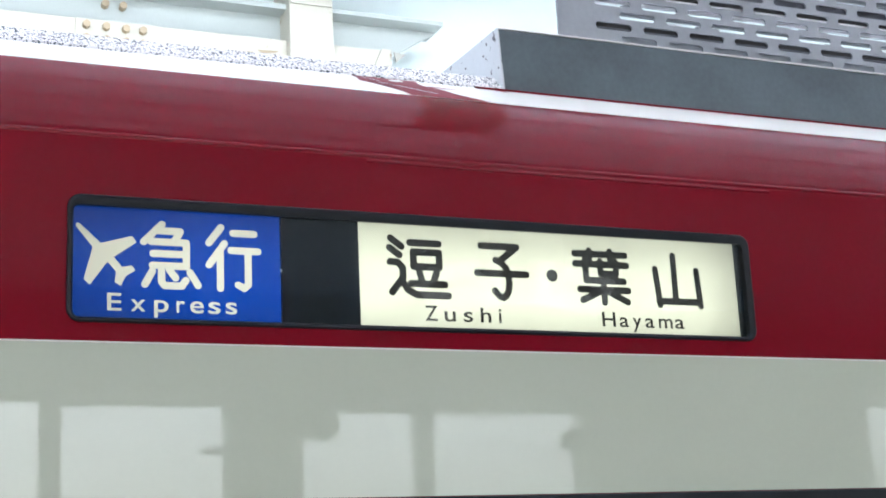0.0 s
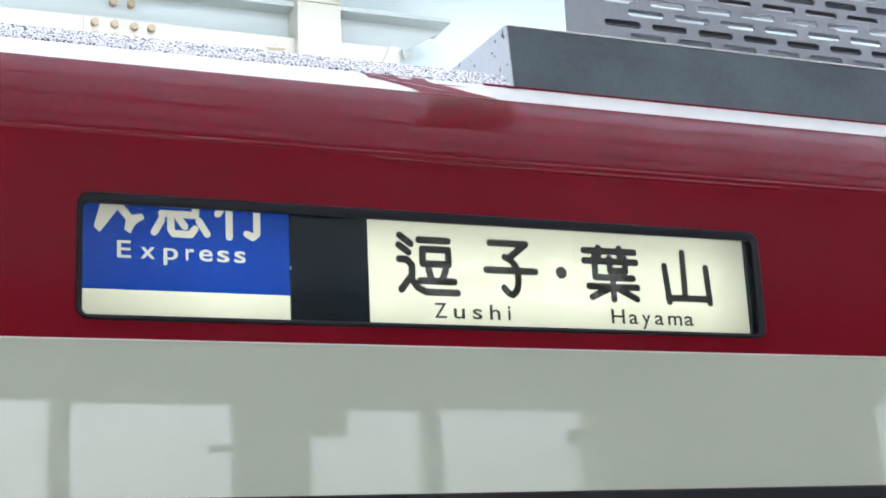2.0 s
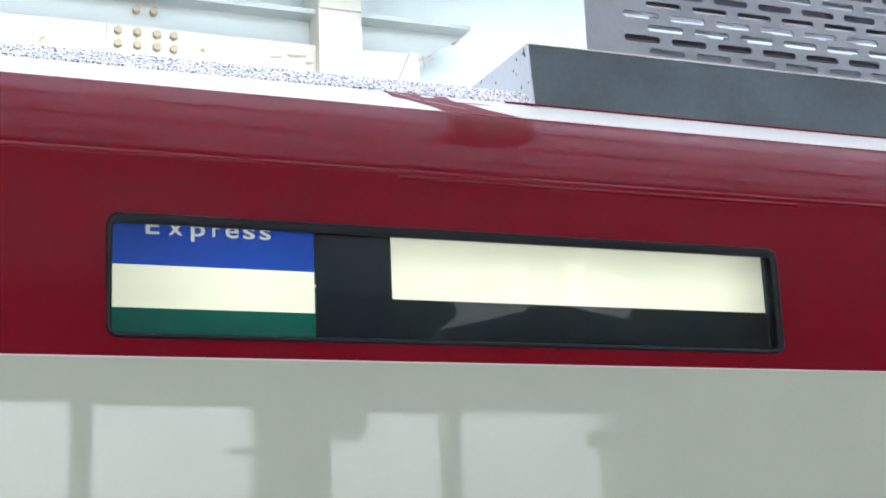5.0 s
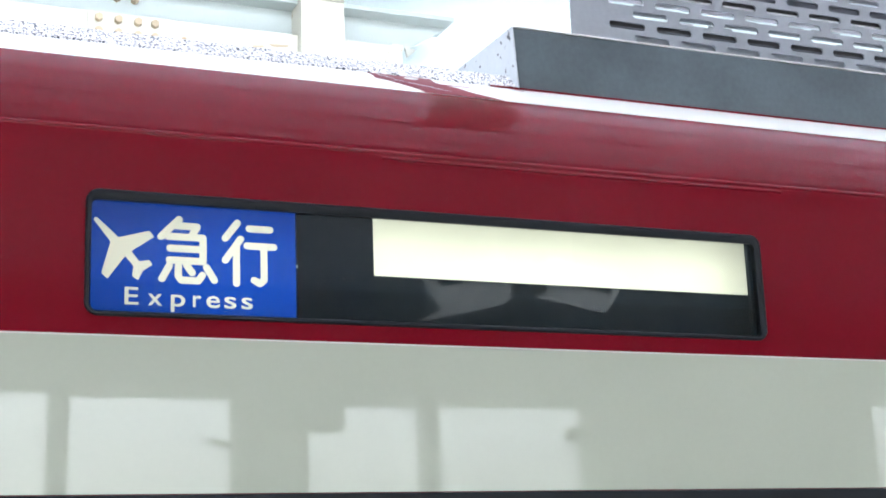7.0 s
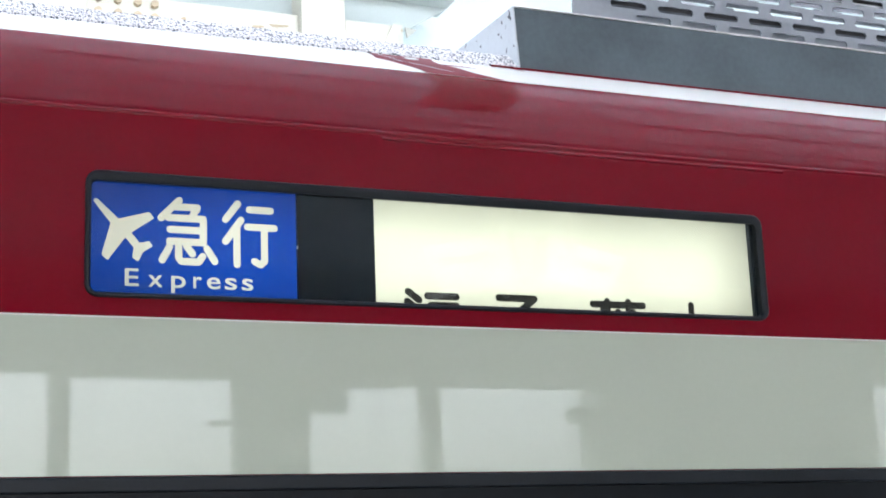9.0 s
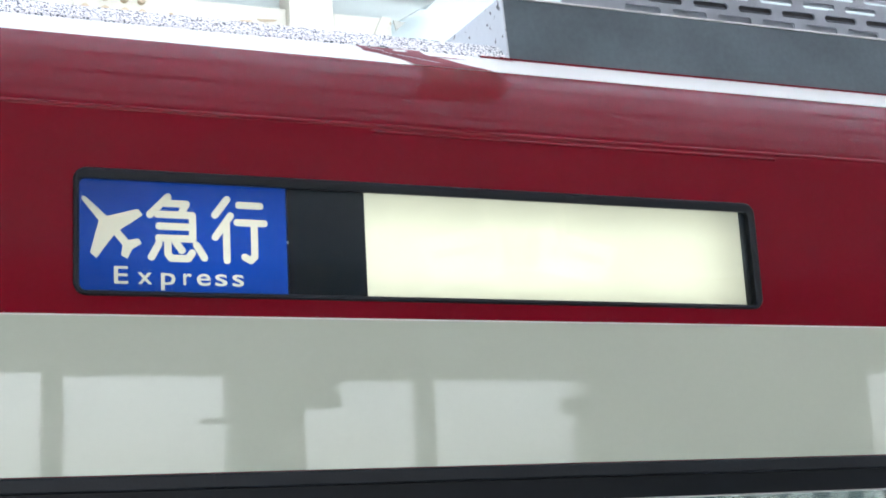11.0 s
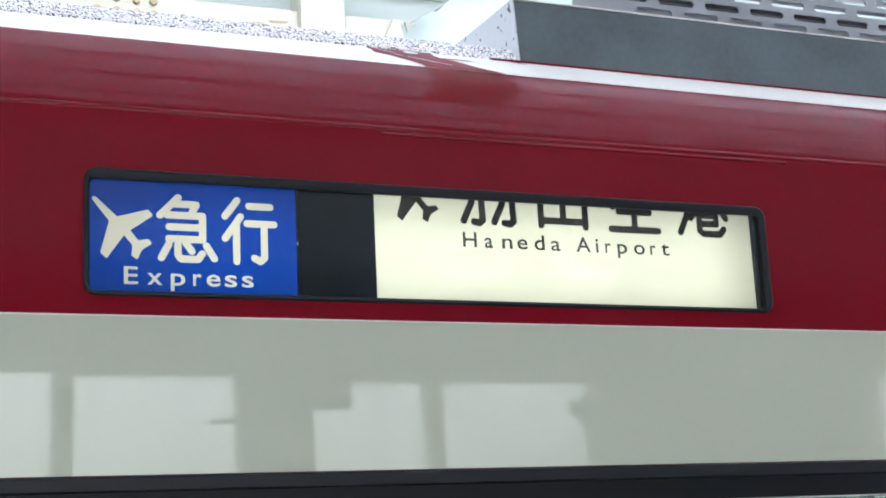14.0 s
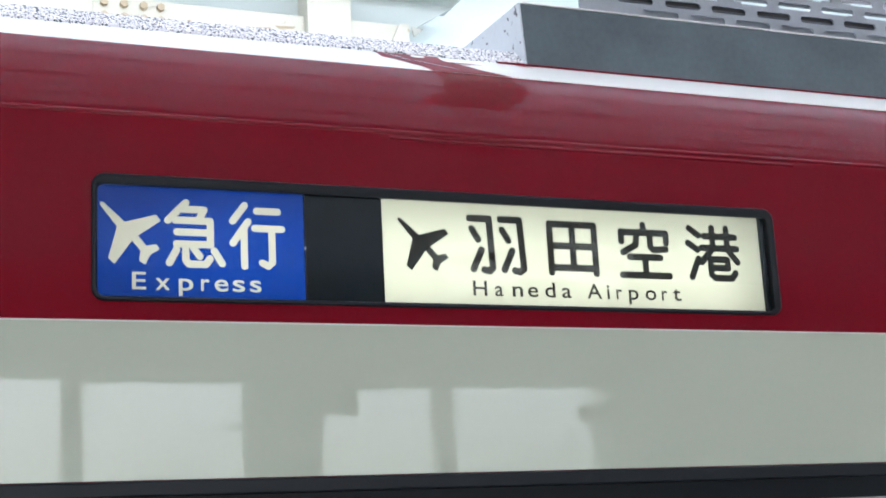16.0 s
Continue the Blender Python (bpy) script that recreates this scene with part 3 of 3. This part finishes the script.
section(DX0, DX1, U1 + 0.0535, U1 + 0.168, FILM_WHITE, "destination", [kanji("羽", 0.5141, U1 + 0.1098, 0.0721, 0.105, 0.0115), kanji("田", 0.5924, U1 + 0.1083, 0.0661, 0.100, 0.0115), kanji("空", 0.6734, U1 + 0.1095, 0.0745, 0.1032, 0.0115), kanji("港", 0.7479, U1 + 0.1099, 0.0745, 0.1039, 0.0115), ("arrow", shape(ARROW, 0.8108, U1 + 0.1089, 0.0367, 0.0271)), kanji("京", 0.874, U1 + 0.1101, 0.0782, 0.1014, 0.0115), kanji("急", 0.9524, U1 + 0.1105, 0.0762, 0.1044, 0.0115), kanji("蒲", 1.0281, U1 + 0.1095, 0.076, 0.1056, 0.0115), kanji("田", 1.1076, U1 + 0.1068, 0.0688, 0.1008, 0.0115)], INK, label="white film with large black characters")
blanks(U1 + 0.168, U2 + 0.008)
section(DX0, DX1, U2 + 0.008, U2 + 0.0565, FILM_WHITE, "destination", [*words("Haneda Airport", 0.6169, 1.0130, U2 + 0.0270, 0.0264, spans="0:25 39:54 71:90 99:118 131:150 162:180 210:238 248:253 266:277 290:309 323:344 355:366 377:394")], INK, label="white film with black lettering")
section(DX0, DX1, U2 + 0.0565, U2 + 0.172, FILM_WHITE, "destination", [("aeroplane_symbol", shape(PLANE, 0.5342, U2 + 0.109, 0.0888, 0.0875)), kanji("羽", 0.6644, U2 + 0.1136, 0.1133, 0.1067), kanji("田", 0.8055, U2 + 0.1132, 0.1045, 0.1003), kanji("空", 0.945, U2 + 0.1134, 0.1092, 0.1055), kanji("港", 1.0826, U2 + 0.1144, 0.1139, 0.1047)], INK, label="white film with aeroplane and large black characters")
blanks(U2 + 0.172, U2 + 0.30)

# ---- the station ----
ground = part("ground", box(-400, 400, -400, 400, -1.35, -1.15), BALLAST)
tagged(ground, "grey brown ballast and ground round the tracks", "ground", kind="structure")
platform = part("platform", box(-60, 60, -9.6, -0.12, -1.15, 0.0, 0.01), ASPHALT)
tagged(platform, "grey asphalt station platform beside the train", "platform", kind="structure")

for y in (0.84, 1.94):
    rail = part("rail", box(-60, 60, y, y + 0.07, -1.15, -1.0, 0.01), RAIL)
    tagged(rail, "worn brown steel rail under the train", "rail", kind="structure")

# canopy over the platform, whose edge ends above the car
CE, CH = 0.70, 4.25
canopy = part("platform_canopy", box(-30, 30, -9.2, -1.95, CH, CH + 0.06), CANOPY)
tagged(canopy, "pale ribbed sheet platform canopy", "canopy", kind="structure")
for y in (0.60, 0.0, -0.66, -1.40):
    part("purlin", box(-30, 30, y - 0.042, y, CH - 0.05, CH), PURLIN, canopy)
for x in (-7.40, 1.36, 10.20):    # short unseen beams added to give the shoulder a darker reflection
    part("reflected_beam", box(x - 0.13, x + 0.13, -0.62, CE, CH - 0.09, CH - 0.051), WHITE_ENAMEL, canopy)
light_roof = part("roof_sheet", box(-30, 30, -1.95, CE, CH, CH + 0.012), SHEET, canopy, "milky translucent roof sheet")
fascia = part("fascia_beam", box(-30, 30, -9.2, -9.0, 3.38, CH), WALLPAINT)
tagged(fascia, "deep grey beam along the canopy's far edge", "beam", kind="structure")


# boards added to lower the openings' top edge in the panel's reflection
for x0, x1, z in ((1.37, 2.63, 3.335), (3.57, 5.90, 3.295)):
    part("reflection_board", box(x0, x1, -9.08, -9.04, z, 3.375), WALLPAINT, fascia)


def post(x, w):
    ob = empty("canopy_post", pose(x, -9.1, 0), "grey steel post carrying the platform canopy", "post", "canopy posts")
    part("shaft", box(-w / 2, w / 2, -0.08, 0.08, 0.02, 3.38, 0.01), WALLPAINT, ob)
    part("base_plate", box(-w / 2 - 0.06, w / 2 + 0.06, -0.14, 0.14, 0.0, 0.02), WALLPAINT, ob)
    return ob


first = post(1.29, 0.15)
for x in (4.32, -2.4, -5.6, 12.4):
    copy_thing(first, pose(x, -9.1, 0))

pier = empty("wall_pier", pose(2.937, -9.1, 0), "broad grey wall pier under the canopy", "pier")
part("shaft", box(-0.30, 0.30, -0.1, 0.1, 0.0, 3.38), WALLPAINT, pier)
part("sign_box", box(0.30, 0.63, -0.08, 0.08, 3.08, 3.38, 0.01), WALLPAINT, pier)
part("bracket", box(-0.50, -0.30, -0.03, 0.08, 2.965, 3.015), WALLPAINT, pier)
hut = empty("platform_hut", pose(7.40, -9.22, 0), "plain grey platform hut under the canopy", "hut")
part("wall", box(-1.49, 1.49, -0.2, 0.2, 0.0, 3.38), WALLPAINT, hut)
part("side_light", box(-1.66, -1.49, 0.10, 0.12, 0.0, 3.1), FROSTED, hut, "narrow dull side light")
part("bracket", box(-1.80, -1.49, 0.125, 0.2, 3.00, 3.14), WALLPAINT, hut)


# twin tapered boards hanging under the canopy, one the mirror of the other
def slab(outline, y0, y1):
    """A flat piece with the outline (x, z), from y0 to y1."""
    bm = bmesh.new()
    rows = [[bm.verts.new((x, y, z)) for x, z in outline] for y in (y0, y1)]
    bm.faces.new(rows[0]), bm.faces.new(rows[1])
    for i in range(len(outline)):
        j = (i + 1) % len(outline)
        bm.faces.new((rows[0][i], rows[0][j], rows[1][j], rows[1][i]))
    return bm


def hanging_board(x, side):
    ob = empty("hanging_board", pose(x, -4.0, 3.235), "white tapered board with an added glow, hanging on a steel pole", "board", "hanging boards")

    def flip(*pts):
        return [(u * side, v) for u, v in pts]
    part("case", slab(flip((-0.275, 0.040), (0.170, 0.138), (0.192, -0.068), (-0.160, -0.130)), -0.06, 0.0), WHITE_BOARD, ob, "pale face")
    part("slot", slab(flip((-0.185, -0.010), (0.105, 0.042), (0.110, 0.002), (-0.172, -0.048)), 0.0, 0.004), BOARD_SLOT, ob, "dull slot across the face")
    part("rim", slab(flip((0.176, 0.139), (0.192, 0.142), (0.224, -0.062), (0.198, -0.067)), -0.07, 0.03), WALLPAINT, ob, "grey end rim")
    part("pole", rod((0.08 * side, 0.06, -0.015), (0.08 * side, 0.06, CH - 3.235), 0.024), WHITE_ENAMEL, ob, "pale steel pole")
    part("arm", rod((0.08 * side, 0.0, -0.015), (0.08 * side, 0.095, -0.015), 0.034), STEEL, ob)
    return ob


left_board = hanging_board(2.47, 1)
part("flap", slab([(-0.285, -0.222), (-0.150, -0.135), (0.215, -0.075), (0.150, -0.118)], -0.03, -0.015), WHITE_BOARD, left_board, "white lower flap")
hanging_board(3.03, -1)

# steelwork behind the train
gantry = empty("steel_gantry", pose(0.015, 4.0, Z0 - 0.003), "cream painted steel gantry with rusty bolts behind the train", "gantry")
part("column", box(1.595, 1.81, -0.05, 0.20, -3.35, 4.2, 0.004), CREAM, gantry)
part("lower_beam", box(-8, 1.595, 0.0, 0.22, 1.75, 2.163, 0.004), CREAM, gantry)
part("web", box(-8, 1.595, 0.10, 0.12, 2.163, 2.32), PALE, gantry)
part("upper_flange", box(-8, 1.595, 0.0, 0.22, 2.32, 2.345), PALE, gantry)
part("gusset_plate", box(0.62, 0.985, -0.012, 0.0, 1.85, 2.158), CREAM, gantry)
for x, z in ((0.665, 2.125), (0.752, 2.124), (0.839, 2.122), (0.915, 2.122), (0.665, 2.062), (0.752, 2.061), (0.839, 2.060), (0.915, 2.059), (0.765, 2.275), (0.845, 2.274)):
    part("bolt", rod((x, -0.04 if z < 2.2 else 0.06, z), (x, 0.0 if z < 2.2 else 0.1, z), 0.018, sides=6), RUST, gantry)
bm = bmesh.new()
vs = [[bm.verts.new((x, y, z)) for x, z in ((1.81, 2.165), (2.14, 2.165), (2.40, 2.33), (1.81, 2.33))] for y in (0.1, 0.12)]
bm.faces.new(vs[0]), bm.faces.new(vs[1])
for i in range(4):
    bm.faces.new((vs[0][i], vs[0][(i + 1) % 4], vs[1][(i + 1) % 4], vs[1][i]))
part("side_web", bm, PALE, gantry)
part("splice_plate", box(1.60, 1.805, -0.062, -0.050, 2.33, 2.60, 0.002), CREAM, gantry)
part("side_flange", box(1.81, 2.40, 0.0, 0.22, 2.33, 2.35), PALE, gantry)
part("side_plate", box(1.81, 2.12, 0.0, 0.02, 1.75, 2.165), CREAM, gantry)
part("brace", slab([(2.115, 2.165), (2.065, 2.165), (1.985, 1.985), (2.035, 1.985)], -0.02, 0.0), CREAM, gantry, "slanting cream brace")
part("bracket", slab([(2.13, 2.160), (2.19, 2.152), (2.14, 2.108)], -0.01, 0.0), WALLPAINT, gantry)
for x, z, w in ((1.50, 2.10, 0.05), (1.40, 2.085, 0.03), (1.56, 2.07, 0.02)):
    part("rust_streak", slab([(x - w, z), (x + w, z + 0.004), (x + w * 0.8, z - 0.006), (x - w * 0.6, z - 0.012)], -0.003, 0.001), RUST, gantry, "brown rust stain")
# pale backdrop added here so the sky behind the gantry isn't pure white
backdrop = part("pale_backdrop", box(-9, 9, 4.34, 4.38, 2.9, 5.0), BACKDROP)
tagged(backdrop, "pale blue grey backdrop added behind the steel gantry in place of white sky", "wall", kind="structure")
# roof added out of view to keep the sun off the gantry
shade_eave = part("shade_eave", box(-8, 6, 2.9, 4.4, 5.0, 5.05), CANOPY)
tagged(shade_eave, "unseen pale sheet roof added to shade the steelwork behind the train", "canopy", kind="structure")

# a building seen through the car's windows
house = empty("office_building", pose(0, 45, -1.15), "teal grey building beyond the tracks", "building")
part("wall", box(26.5, 42, 0, 10, 0, 12.5), TEAL, house)
part("roof", box(26.3, 42.2, -0.2, 10.2, 12.5, 12.8), WALLPAINT, house)
for i in range(9):
    for j in range(4):
        w = rng.uniform(0.35, 1.2)
        part("window", box(27.3 + i * 1.65, 27.3 + i * 1.65 + w, -0.05, 0.05, 0.9 + j * 3.0, 2.3 + j * 3.0), PANE, house)


# ---- movement of the two blinds ----
SPEED_S, SPEED_D = 0.146, 0.1515


def service_at(t):
    if t < 3.80:
        return min(RISE, max(0.0, (t - 1.472) * SPEED_S))
    return max(0.0, RISE - (t - 3.80) * SPEED_S)


def destination_at(t):
    if t < 6.024:
        return max(0.0, (t - 3.89) * SPEED_D)
    return max(-U2, (8.165 - t) * SPEED_D)


TOP, BOTTOM, BEND = 0.315, -0.125, 0.03


def along(s):
    """A point (y, z) of the blind's way: upright behind the glass, and laid back into the car above and below it."""
    if BOTTOM <= s <= TOP:
        return Vector((0, FY, s))
    up, edge, e = (1, TOP, s - TOP) if s > TOP else (-1, BOTTOM, BOTTOM - s)
    a = min(e / BEND, math.pi / 2)
    return Vector((0, FY + BEND * (1 - math.cos(a)) + max(0.0, e - BEND * math.pi / 2), edge + up * BEND * math.sin(a)))


def on_blind(s, half):
    """The pose of a rigid stretch whose middle lies s along the way: one end on it, the other turned towards it."""
    low, high = along(s - half), along(s + half)
    way = (high - low).normalized()
    mid = low + way * half if s > 0.1 else high - way * half
    return pose(0, mid.y, mid.z, -math.degrees(math.atan2(way.y, way.z)))


def motions():
    for ob, mid, half, which in PIECES:
        at = service_at if which == "service" else destination_at
        times = [0.0] + [i / 10 for i in range(1, 160) if abs(at((i - 1) / 10) - at((i + 1) / 10)) > 1e-6] + [16.0]
        walk(ob, [(t, on_blind(mid + at(t), half)) for t in times])


motions()
